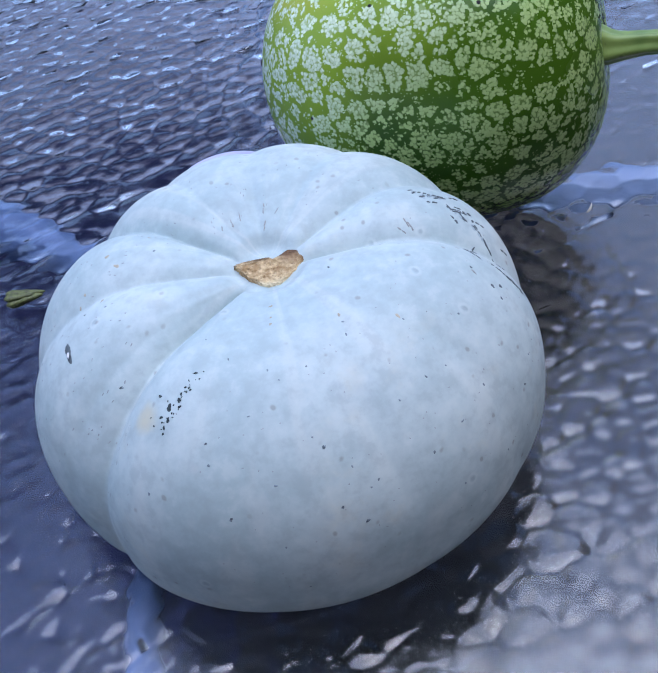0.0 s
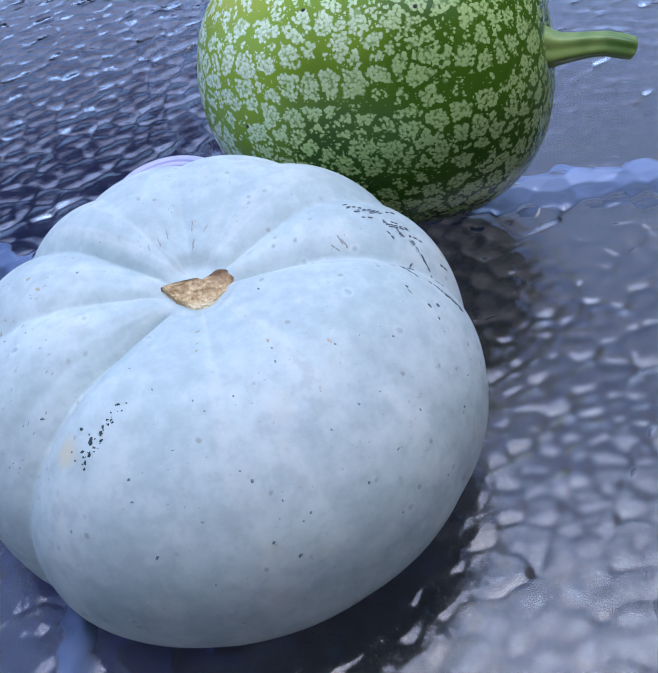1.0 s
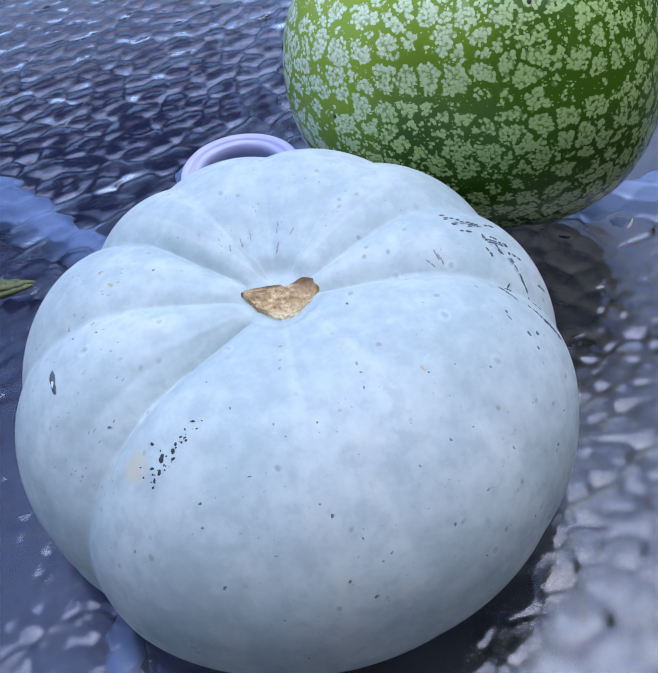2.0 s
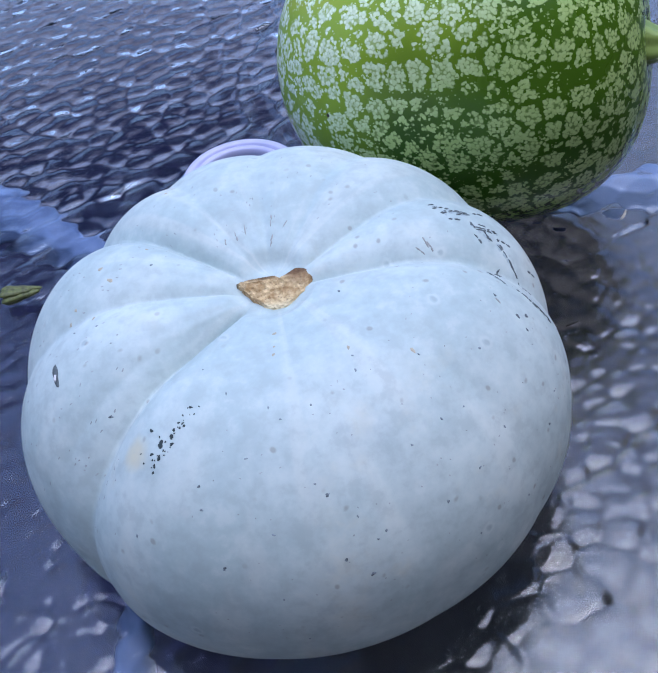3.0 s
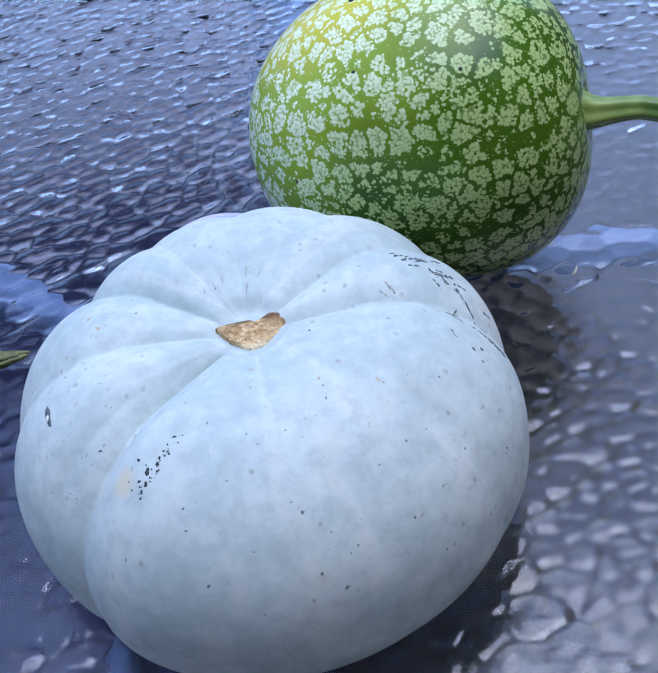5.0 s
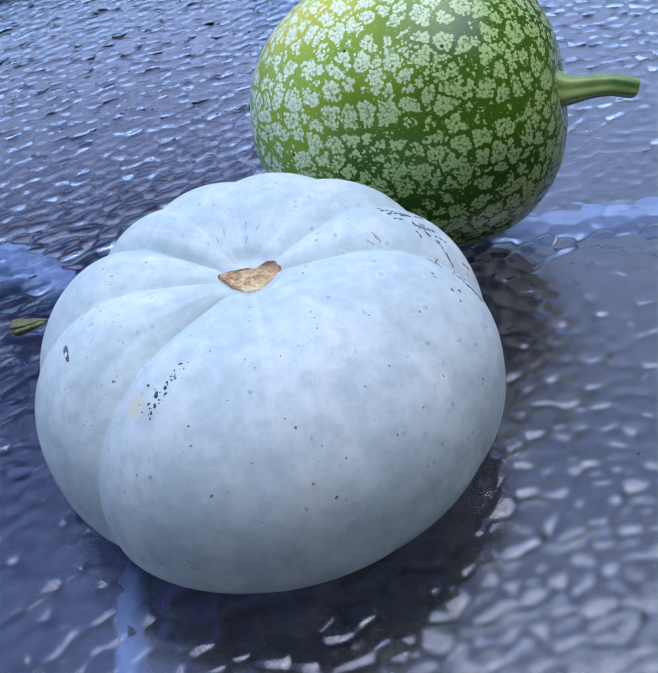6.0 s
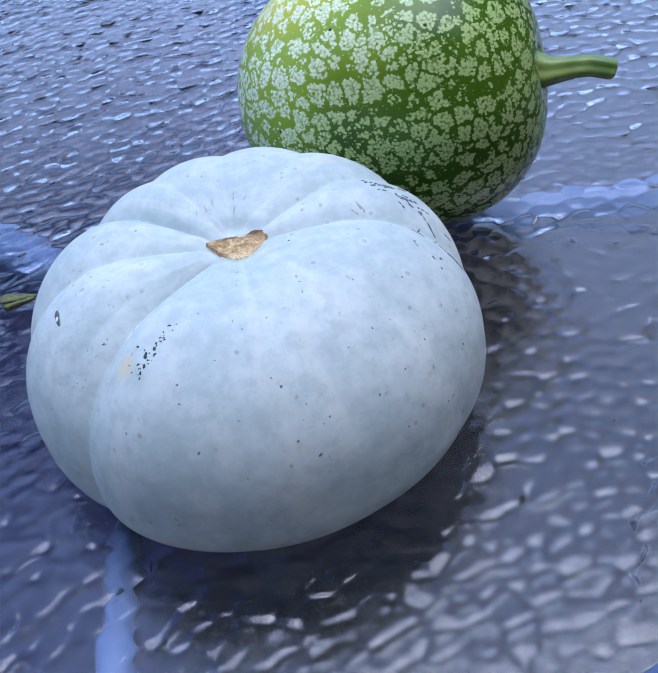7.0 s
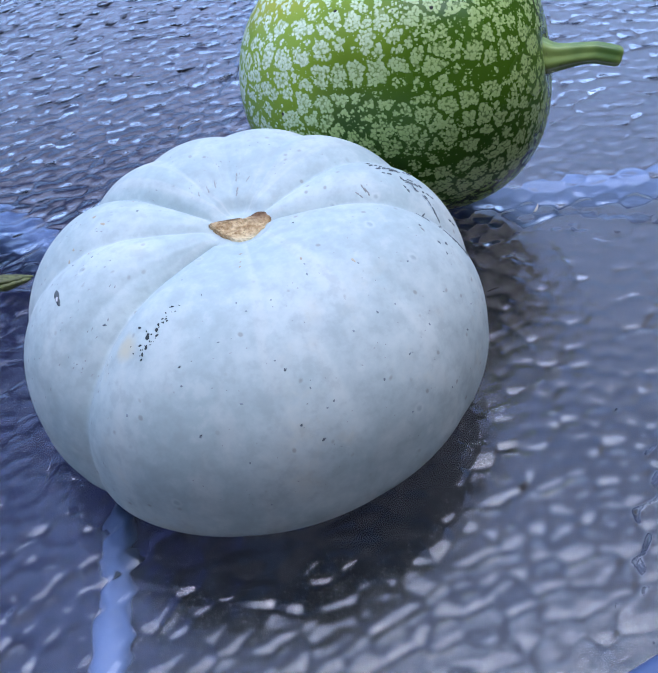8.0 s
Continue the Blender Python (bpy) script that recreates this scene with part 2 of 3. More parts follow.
def make_ground():
    """Dark brown-grey gravel, with a broad dark blue stretch to the left and further off."""
    m = Nodes("patio_ground")
    big = m.noise(1.6, 4, 0.55)[0]
    mid = m.noise(14, 5, 0.6)[0]
    fine = m.noise(220, 3, 0.6)[0]
    x, y, z = m.split(m.coord)
    bluish = m.math("MULTIPLY", m.ramp(m.math("ADD", x, m.math("MULTIPLY", big, 0.3)), 0.0, 0.30, 1.0, 0.0), m.ramp(y, 0.75, 1.25))
    bluish = m.math("MAXIMUM", bluish, m.ramp(m.math("ADD", x, m.math("MULTIPLY", big, 0.12)), -0.26, -0.05, 1.0, 0.0))
    brown = m.mix(m.ramp(big, 0.35, 0.65), (0.005, 0.005, 0.005), (0.011, 0.009, 0.009))
    grit = m.voronoi(38, m.vec("ADD", m.coord, m.vec("SCALE", m.noise(30, 2)[1], scale=0.02)))
    tone = m.split(grit["Color"])[0]
    other = m.split(grit["Color"])[1]
    stone = m.mix(m.ramp(other, 0.35, 0.65), (0.023, 0.020, 0.018), (0.018, 0.021, 0.029))
    col = m.mix(m.ramp(tone, 0.35, 0.85), m.mix(0.75, brown, (0.005, 0.005, 0.006)), stone)
    col = m.mix(m.ramp(grit["Distance"], 0.35, 0.7), col, (0.010, 0.009, 0.009))
    col = m.mix(m.math("MULTIPLY", m.ramp(fine, 0.4, 0.7), 0.25), col, (0.045, 0.040, 0.035))
    dark = m.mix(m.ramp(fine, 0.3, 0.7), (0.009, 0.010, 0.025), (0.016, 0.017, 0.040))
    # darker and paler patches a hand wide, in the gravel as in the bluish stretch
    patch = m.voronoi(8.5, m.vec("ADD", m.coord, m.vec("SCALE", m.noise(9, 3)[1], scale=0.16)))
    hue = m.split(patch["Color"])
    patch_col = m.mix(m.ramp(hue[0], 0.38, 0.44), (0.002, 0.002, 0.003), m.mix(m.ramp(hue[0], 0.78, 0.84), (0.018, 0.016, 0.015), (0.008, 0.012, 0.021)))
    col = m.mix(0.72, col, patch_col)
    dark = m.mix(m.math("MULTIPLY", m.ramp(hue[1], 0.45, 0.55), 0.6), dark, (0.014, 0.016, 0.044))
    dark = m.mix(m.math("MULTIPLY", m.ramp(hue[1], 0.25, 0.18), 0.6), dark, (0.003, 0.006, 0.022))
    # paler, warmer gravel painted in place of whiter sky reflected in the glass
    pale_sheen = m.math("MULTIPLY", m.ramp(m.math("ADD", x, m.math("MULTIPLY", big, 0.2)), 0.28, 0.60), m.ramp(y, 0.45, 1.0))
    col = m.mix(pale_sheen, col, m.mix(m.ramp(tone, 0.2, 0.8), (0.040, 0.034, 0.029), (0.070, 0.060, 0.050)))
    col = m.mix(bluish, col, dark)
    # paler paving begins further off
    paving = m.mix(m.ramp(fine, 0.3, 0.7), (0.14, 0.13, 0.15), (0.25, 0.235, 0.26))
    paved = m.math("MULTIPLY", m.ramp(m.math("ADD", y, m.math("MULTIPLY", big, 0.8)), 1.7, 2.7), m.ramp(x, 0.25, 0.75, 1.0, 0.35))
    col = m.mix(paved, col, paving)
    m.set(Base_Color=col, Roughness=0.9, Normal=m.bump(m.math("ADD", mid, fine), 0.5, 0.004))
    m.bsdf.inputs["Specular IOR Level"].default_value = 0.08
    return m.mat


RIND, CORK, SKIN, STALK = make_rind(), make_cork(), make_squash_skin(), make_stalk()
GLASS, GLASS_UNDER, GROUND = make_glass("hammered_glass", 0.012, 0.030), make_glass("glass_underside", 0.06, 0.10), make_ground()
SCAB = make_plain("dark_scab", (0.030, 0.050, 0.052), 0.7, 500, 0.6)
SCRAPE = make_plain("grey_scrape", (0.105, 0.13, 0.135), 0.7, 600, 0.6)
PIT = make_plain("dark_pit", (0.16, 0.19, 0.21), 0.8, 600, 0.5)
STAIN = make_plain("tan_stain", (0.50, 0.44, 0.31), 0.75, 600, 0.3)
STREAK = make_plain("faint_streak", (0.36, 0.36, 0.33), 0.75, 600, 0.3)
FLECK = make_plain("brown_fleck", (0.28, 0.33, 0.36), 0.75, 600, 0.5)
STREAK_DARK = make_plain("freckle", (0.39, 0.42, 0.41), 0.75, 600, 0.4)
PALE_CORE = make_plain("pale_core", (0.75, 0.74, 0.76), 0.6, 400, 0.2)
LILAC = make_plain("lilac_plastic", (0.46, 0.46, 0.66), 0.35, 60, 0.08, 0.0002)
BLUE_PAINT = make_plain("pale_blue_paint", (0.068, 0.110, 0.225), 0.4, 90, 0.12, 0.0003)
DARK = make_plain("dark_metal", (0.008, 0.008, 0.01), 0.9, 200, 0.4)
CRUMB = make_plain("dark_crumb", (0.03, 0.028, 0.022), 0.8, 900, 0.5)
# the next three colour unseen walls and a roof added to shape light
WALL = make_plain("warm_fill_wall", (0.35, 0.245, 0.165), 0.8, 12, 0.25, 0.004)
PALE_WALL = make_plain("pale_reflected_wall", (0.38, 0.42, 0.56), 0.8, 14, 0.25, 0.003)
DARK_ROOF = make_plain("dark_blue_roof", (0.032, 0.040, 0.070), 0.7, 30, 0.4, 0.002)
SMEAR = make_plain("grey_smear", (0.40, 0.49, 0.50), 0.6, 300, 0.25)
OLIVE = make_plain("olive_stalk", (0.14, 0.16, 0.045), 0.6, 350, 0.65, 0.0008)
HUSK = make_plain("cream_husk", (0.78, 0.72, 0.60), 0.5, 500, 0.25)

# ---------------------------------------------------------------- mesh helpers


def mesh_of(name, verts, faces, material, smooth=True):
    me = bpy.data.meshes.new(name)
    me.from_pydata([tuple(v) for v in verts], [], faces)
    me.materials.append(material)
    me.polygons.foreach_set("use_smooth", [smooth] * len(me.polygons))
    me.update()
    return me


def thing(name, label, category, at=(0, 0, 0), group="", kind=""):
    ob = new(name)
    ob.location = at
    return tagged(ob, label, category, group, kind)


def part(name, data, parent, label=""):
    ob = new(name, data)
    ob.parent = parent
    return tagged(ob, label)


def tube(points, radii, segs=20, ridges=0, depth=0.0, squash_=1.0):
    """A closed tube along points; ridges run along it."""
    pts = [Vector(p) for p in points]
    verts, faces = [], []
    side = None
    for i, p in enumerate(pts):
        t = (pts[min(i + 1, len(pts) - 1)] - pts[max(i - 1, 0)]).normalized()
        side = (side - t * side.dot(t)).normalized() if side else t.orthogonal().normalized()
        up = t.cross(side)
        for k in range(segs):
            a = 2 * math.pi * k / segs
            r = radii[i] * (1 + depth * math.cos(ridges * a))
            verts.append(p + side * (r * math.cos(a)) + up * (r * math.sin(a) * squash_))
    for i in range(len(pts) - 1):
        for k in range(segs):
            a, b = i * segs + k, i * segs + (k + 1) % segs
            faces.append((a, b, b + segs, a + segs))
    first, last = len(verts), len(verts) + 1
    verts += [pts[0], pts[-1]]
    end = (len(pts) - 1) * segs
    for k in range(segs):
        faces.append((first, (k + 1) % segs, k))
        faces.append((last, end + k, end + (k + 1) % segs))
    return verts, faces


def ring_sweep(profile, centre, segs=160):
    """A closed profile of (radius, height) points turned round a vertical line."""
    verts, faces, n = [], [], len(profile)
    for s in range(segs):
        a = 2 * math.pi * s / segs
        for r, z in profile:
            verts.append((centre[0] + r * math.cos(a), centre[1] + r * math.sin(a), centre[2] + z))
    for s in range(segs):
        for k in range(n):
            a, b = s * n + k, s * n + (k + 1) % n
            c, d = ((s + 1) % segs) * n + (k + 1) % n, ((s + 1) % segs) * n + k
            faces.append((a, d, c, b))
    return verts, faces


def bevel_box(size, bevel=0.002, segments=2):
    bm = bmesh.new()
    bmesh.ops.create_cube(bm, size=1)
    bmesh.ops.scale(bm, vec=size, verts=bm.verts)
    bmesh.ops.bevel(bm, geom=bm.edges[:], offset=bevel, segments=segments, affect="EDGES", profile=0.6)
    return bm


def from_bm(name, bm, material, smooth=True):
    me = bpy.data.meshes.new(name)
    bm.to_mesh(me)
    bm.free()
    me.materials.append(material)
    me.polygons.foreach_set("use_smooth", [smooth] * len(me.polygons))
    return me


# ---------------------------------------------------------------- ground
TOP = 0.72                                  # height of the glass
bm = bmesh.new()
bmesh.ops.create_grid(bm, x_segments=40, y_segments=40, size=400)
tagged(new("ground", from_bm("ground", bm, GROUND)), "dark brown-grey gravel ground below the glass table", "ground", kind="structure")

# unseen wall added behind the camera: it blocks sky and bounces warm light
bm = bevel_box((14.0, 0.25, 3.1), 0.01, 1)
bmesh.ops.translate(bm, vec=(0, -1.35, 1.55), verts=bm.verts)
tagged(new("bounce_wall_south", from_bm("bounce_wall_south", bm, WALL, False)), "plain brown-grey wall, unseen, added to block sky and bounce warm light", "wall", kind="structure")

# a second unseen wall, added to block low sky on the right
bm = bevel_box((0.25, 2.75, 3.0), 0.01, 1)
bmesh.ops.translate(bm, vec=(1.75, 0.15, 1.5), verts=bm.verts)
tagged(new("shade_wall_east", from_bm("shade_wall_east", bm, WALL, False)), "plain brown-grey wall, unseen, added to shade the right side", "wall", kind="structure")

# unseen pale wall, added beyond the table for the glass to reflect
bm = bevel_box((16.0, 0.25, 2.0), 0.01, 1)
bmesh.ops.translate(bm, vec=(-3.7, 6.6, 1.0), verts=bm.verts)
tagged(new("reflected_wall_north", from_bm("reflected_wall_north", bm, PALE_WALL, False)), "plain pale grey wall, unseen, added for the glass to reflect", "wall", kind="structure")

# unseen roof on two posts beyond the table, added to darken glass reflections
roof = thing("reflection_roof", "plain dark flat roof on two posts, unseen, added to darken reflections", "roof", (-2.5, 4.15, 0), kind="structure")
bm = bevel_box((5.0, 2.7, 0.16), 0.01, 1)
bmesh.ops.translate(bm, vec=(0, 0, 3.2), verts=bm.verts)
part("slab", from_bm("slab", bm, DARK_ROOF, False), roof)
for x in (-2.4, 2.4):
    bm = bevel_box((0.1, 0.1, 3.12), 0.008, 1)
    bmesh.ops.translate(bm, vec=(x, 1.2, 1.56), verts=bm.verts)
    part("post", from_bm("post", bm, DARK_ROOF, False), roof)

# ---------------------------------------------------------------- patio table
HUB = Vector((-0.028, 0.233, TOP))          # the umbrella hole
MID, RIM_R = Vector((-0.060, 0.300, TOP)), 0.555
table = thing("patio_table", "round patio table with a hammered glass top and pale blue frame", "table", (MID.x, MID.y, 0))


def hammered(x, y, cell=0.0168, seed=3):
    """Height in metres of the hammered relief: flat tilted facets with soft narrow valleys between them."""
    rng = np.random.default_rng(seed)
    n = 150
    jx, jy = rng.uniform(-0.40, 0.40, (n, n)), rng.uniform(-0.34, 0.34, (n, n))
    lift = rng.normal(0, 0.00010, (n, n))
    tx, ty = rng.normal(0, 0.040, (n, n)), rng.normal(0, 0.050, (n, n))
    xr, yr = x * 0.84 + y * 0.545, y * 0.84 - x * 0.545
    u, v = xr / cell + n / 2, yr / cell * 1.30 + n / 2
    row = np.floor(v).astype(int)
    sum_w, sum_w2, sum_h = np.zeros_like(x), np.zeros_like(x), np.zeros_like(x)
    for dv in (-1, 0, 1):
        r = row + dv
        shift = 0.5 * (r % 2)
        col = np.floor(u - shift).astype(int)
        for du in (-1, 0, 1):
            c = col + du
            rr, cc = np.clip(r, 0, n - 1), np.clip(c, 0, n - 1)
            a, b = u - (c + 0.5 + shift + jx[rr, cc]), v - (r + 0.5 + jy[rr, cc])
            d2 = a**2 + (b / 1.08) ** 2
            w = np.exp(-5.6 * d2)
            sum_w += w
            sum_w2 += w * w
            sum_h += w * (lift[rr, cc] + (tx[rr, cc] * a + ty[rr, cc] * b - 0.070 * d2) * cell)
    sum_w = np.maximum(sum_w, 1e-12)
    return sum_h / sum_w - 0.00060 * (1 - sum_w2 / sum_w**2)


def make_pane():
    turns, rows, hole, thick = 2500, 470, 0.0300, 0.006
    a = np.linspace(0, 2 * np.pi, turns, endpoint=False)
    off = np.array([HUB.x - MID.x, HUB.y - MID.y])
    way = np.stack([np.cos(a), np.sin(a)], 1)
    b = way @ off
    far = -b + np.sqrt(b**2 - off @ off + (RIM_R + 0.008) ** 2)
    s = np.linspace(0, 1, rows) ** 0.8
    r = hole + s[:, None] * (far - hole)[None]
    x, y = HUB.x + r * way[:, 0], HUB.y + r * way[:, 1]
    h = hammered(x, y)
    h -= h.max()
    calm = np.clip((r - hole - 0.002) / 0.01, 0, 1) * np.clip((far - r - 0.004) / 0.01, 0, 1)
    z = TOP + h * calm
    top = np.stack([x, y, z], -1).reshape(-1, 3)
    low = np.stack([x[[0, -1]], y[[0, -1]], np.full((2, turns), TOP - thick)], -1).reshape(-1, 3)
    verts = np.concatenate([top, low]) - np.array([MID.x, MID.y, 0])
    i, k = np.meshgrid(np.arange(rows - 1), np.arange(turns), indexing="ij")
    k2 = (k + 1) % turns
    quads = np.stack([i * turns + k, (i + 1) * turns + k, (i + 1) * turns + k2, i * turns + k2], -1).reshape(-1, 4)
    k, k2 = np.arange(turns), (np.arange(turns) + 1) % turns
    base, last = rows * turns, (rows - 1) * turns
    under = np.stack([base + k, base + k2, base + turns + k2, base + turns + k], -1)
    inner = np.stack([k, k2, base + k2, base + k], -1)
    outer = np.stack([last + k, base + turns + k, base + turns + k2, last + k2], -1)
    quads = np.concatenate([quads, under, inner, outer]).astype(np.int32)
    me = bpy.data.meshes.new("glass_top")
    me.vertices.add(len(verts))
    me.vertices.foreach_set("co", verts.astype(np.float32).ravel())
    me.loops.add(quads.size)
    me.loops.foreach_set("vertex_index", quads.ravel())
    me.polygons.add(len(quads))
    me.polygons.foreach_set("loop_start", np.arange(0, quads.size, 4, dtype=np.int32))
    smooth = np.zeros(len(quads), dtype=bool)
    smooth[: (rows - 1) * turns] = True
    me.polygons.foreach_set("use_smooth", smooth)
    me.materials.append(GLASS)
    me.materials.append(GLASS_UNDER)
    which = np.zeros(len(quads), dtype=np.int32)
    which[(rows - 1) * turns:(rows - 1) * turns + len(under)] = 1
    me.polygons.foreach_set("material_index", which)
    me.update(calc_edges=True)
    me.validate()
    return me


pane = part("glass_top", make_pane(), table, "clear hammered glass sheet")
pane.visible_shadow = False

# rim: a rounded painted band that holds the glass
prof = [(0.0, -0.007), (0.0, 0.0015), (0.0015, 0.0035), (0.005, 0.0048), (0.020, 0.0048), (0.025, 0.003), (0.0275, -0.002),
        (0.0275, -0.026), (0.0255, -0.030), (0.004, -0.030), (0.002, -0.027), (0.002, -0.007)]
part("rim", mesh_of("rim", *ring_sweep([(RIM_R + r, z) for r, z in prof], (0, 0, TOP), 220), BLUE_PAINT), table, "pale blue painted metal rim")

# umbrella ring: a flange with a raised inner lip and a short sleeve
prof = [(0.0395, 0.0002), (0.0393, 0.0018), (0.0380, 0.0025), (0.0348, 0.0026), (0.0338, 0.0020), (0.0334, 0.0004), (0.0322, 0.0004), (0.0317, 0.0020),
        (0.0306, 0.0026), (0.0288, 0.0024), (0.0276, 0.0014), (0.0270, -0.0020), (0.0266, -0.018), (0.0290, -0.018), (0.0290, -0.0015), (0.0310, -0.0006)]
part("umbrella_ring", mesh_of("umbrella_ring", *ring_sweep([(r, z) for r, z in reversed(prof)], (HUB.x - MID.x, HUB.y - MID.y, TOP), 96), LILAC), table,
     "lilac plastic ring lining the umbrella hole")

# struts under the glass: four round bars that meet below the umbrella hole
ALONG = Vector((0.191, 1.0, 0)).normalized()
ACROSS = Vector((ALONG.y, -ALONG.x, 0))
BAR_Z = TOP - 0.029


def bar(points):
    """A smooth oval tube through (x, y, radius) at the height of the bars."""
    pts, radii = [], []
    for (x0, y0, r0), (x1, y1, r1) in zip(points, points[1:]):
        for k in range(8):
            f = k / 8
            pts.append((x0 + (x1 - x0) * f - MID.x, y0 + (y1 - y0) * f - MID.y, BAR_Z))
            radii.append(r0 + (r1 - r0) * f)
    x, y, r = points[-1]
    pts.append((x - MID.x, y - MID.y, BAR_Z))
    radii.append(r)
    return mesh_of("strut", *tube(pts, radii, 24), BLUE_PAINT)


BARS = (((-0.500, 0.500, 0.022), (-0.215, 0.272, 0.022), (-0.180, 0.247, 0.019), (-0.145, 0.215, 0.013), (-0.100, 0.185, 0.011), (-0.045, 0.210, 0.012)),
        ((0.475, 0.178, 0.013), (0.300, 0.188, 0.013), (0.200, 0.196, 0.013), (-0.010, 0.230, 0.013)),
        ((0.078, 0.835, 0.017), (0.058, 0.613, 0.017), (0.047, 0.380, 0.016), (0.016, 0.240, 0.014)),
        ((-0.100, -0.235, 0.0122), (-0.0925, -0.148, 0.0110), (-0.091, -0.085, 0.0085), (-0.080, 0.010, 0.009), (-0.040, 0.220, 0.014)))
for points in BARS:
    part("strut", bar(points), table, "pale blue painted round bar")
part("hub_plate", mesh_of("hub_plate", *ring_sweep([(0.024, 0.0), (0.048, 0.0), (0.050, -0.002), (0.050, -0.030), (0.024, -0.030)],
     (HUB.x - MID.x, HUB.y - MID.y, TOP - 0.014), 64), BLUE_PAINT), table, "pale blue painted hub below the hole")
bm = bmesh.new()
bmesh.ops.create_cone(bm, cap_ends=True, segments=24, radius1=0.0034, radius2=0.0028, depth=0.006)
bmesh.ops.translate(bm, vec=(-0.0905 - MID.x, -0.1050 - MID.y, BAR_Z + 0.0085), verts=bm.verts)
part("bolt", from_bm("bolt", bm, DARK, False), table, "dark bolt head on a strut")
for k in range(4):
    way = (ALONG, -ALONG, ACROSS, -ACROSS)[k]
    foot, head = way * 0.53, way * 0.50
    pts = [Vector((head.x, head.y, TOP - 0.030)), Vector((head.x * 0.97, head.y * 0.97, 0.45)), Vector((head.x * 0.98, head.y * 0.98, 0.2)), Vector((foot.x, foot.y, 0.0))]
    part("leg", mesh_of("leg", *tube(pts, [0.014, 0.014, 0.013, 0.013], 16), BLUE_PAINT), table, "pale blue painted tube leg")

# ---------------------------------------------------------------- pale pumpkin
PUMP = Vector((0.0, 0.0, 0.7677))
AXIS = Vector((-0.0719, -0.0945, 1.0)).normalized()
_x = Vector((0, 1, 0)).cross(AXIS).normalized()
FRAME = np.array([_x, AXIS.cross(_x), AXIS]).T
# grooves: degrees round the axis, depth in mm, width in degrees
GROOVES = ((-139.5, 14, 9.0), (-149, 4.2, 14), (-100, 1.2, 12), (-67, 2.4, 13), (-38, 3.6, 11), (1, 11.5, 9.5), (30, 9, 10.5), (59, 5.8, 11), (88, 4.6, 10), (116, 5.2, 11), (140.5, 12, 10), (178, 7.5, 12))
DIP = (0.0062, 0.0010)                        # the stalk's hollow, off the axis


def rind_base(th, ph):
    k = np.where(ph > 0, 0.8744, 0.529)
    h = np.where(ph > 0, 0.0923, 0.0408)
    r = 0.125 * np.abs(np.cos(ph)) ** k * (1 + 0.0113 * np.cos(2 * th) - 0.0068 * np.sin(2 * th))
    z = h * np.sign(np.sin(ph)) * np.abs(np.sin(ph)) ** k
    x, y = r * np.cos(th), r * np.sin(th)
    return np.stack([x, y, z], -1)


def rind(th, ph, lift=0.0):
    """Points of the rind, relative to PUMP: th round the axis, ph above the equator, in radians."""
    th, ph = np.asarray(th, float), np.asarray(ph, float)
    e = 1e-3
    p = rind_base(th, ph)
    du = rind_base(th + e, ph) - rind_base(th - e, ph)
    dv = rind_base(th, np.minimum(ph + e, 1.5705)) - rind_base(th, np.maximum(ph - e, -1.5705))
    n = np.cross(du, dv)
    n /= np.linalg.norm(n, axis=-1, keepdims=True) + 1e-12
    # every groove starts at the stalk, which stands off the axis
    dx, dy = p[..., 0] - DIP[0], p[..., 1] - DIP[1]
    turn, out = np.arctan2(dy, dx), np.hypot(dx, dy)
    near = np.clip(1 - out / 0.11, 0, 1)
    ang = th + ((turn - th + np.pi) % (2 * np.pi) - np.pi) * near
    fade = np.clip(out / 0.048, 0, 1) ** 0.7 * (0.35 + 0.65 * np.clip((ph + 0.35) / 1.0, 0, 1)) * np.clip((ph + 1.1) / 0.6, 0, 1)
    d = np.zeros_like(th)
    for at, deep, wide in GROOVES:
        a = (ang - math.radians(at) + np.pi) % (2 * np.pi) - np.pi
        start = 1.0 if deep > 6 else (0.5 if deep > 4 else 0.0) + (0.5 if deep > 4 else 1.0) * np.clip((out - 0.050) / 0.045, 0, 1)
        d += start * deep * 1e-3 * np.exp(-np.abs(a / math.radians(wide * 0.92)) ** 1.04)
    # short wrinkles run out from the stalk
    fold = np.sin(ang * 23 + 1.7 * np.sin(ang * 5)) + 0.7 * np.sin(ang * 37 + 2.0 * np.sin(ang * 3 + 1.0))
    wrinkle = 0.00011 * fold * np.exp(-(((out - 0.036) / 0.020) ** 2)) * np.where(ph > 0, 1, 0)
    p = p + n * (lift - d * fade + 0.0030 + wrinkle)[..., None]
    hollow = np.where(ph > 0, np.exp(-(out / 0.050) ** 2) * 0.0225, 0)
    p[..., 2] -= hollow
    seat = np.where(ph > 0, np.clip((0.021 - out) / 0.009, 0, 1), 0)
    seat = seat * seat * (3 - 2 * seat)
    p[..., 2] = p[..., 2] * (1 - seat) + 0.0692 * seat
    return p @ FRAME.T


pumpkin = thing("pumpkin", "large pale blue-white ribbed pumpkin with a corky stalk scar", "pumpkin", PUMP)


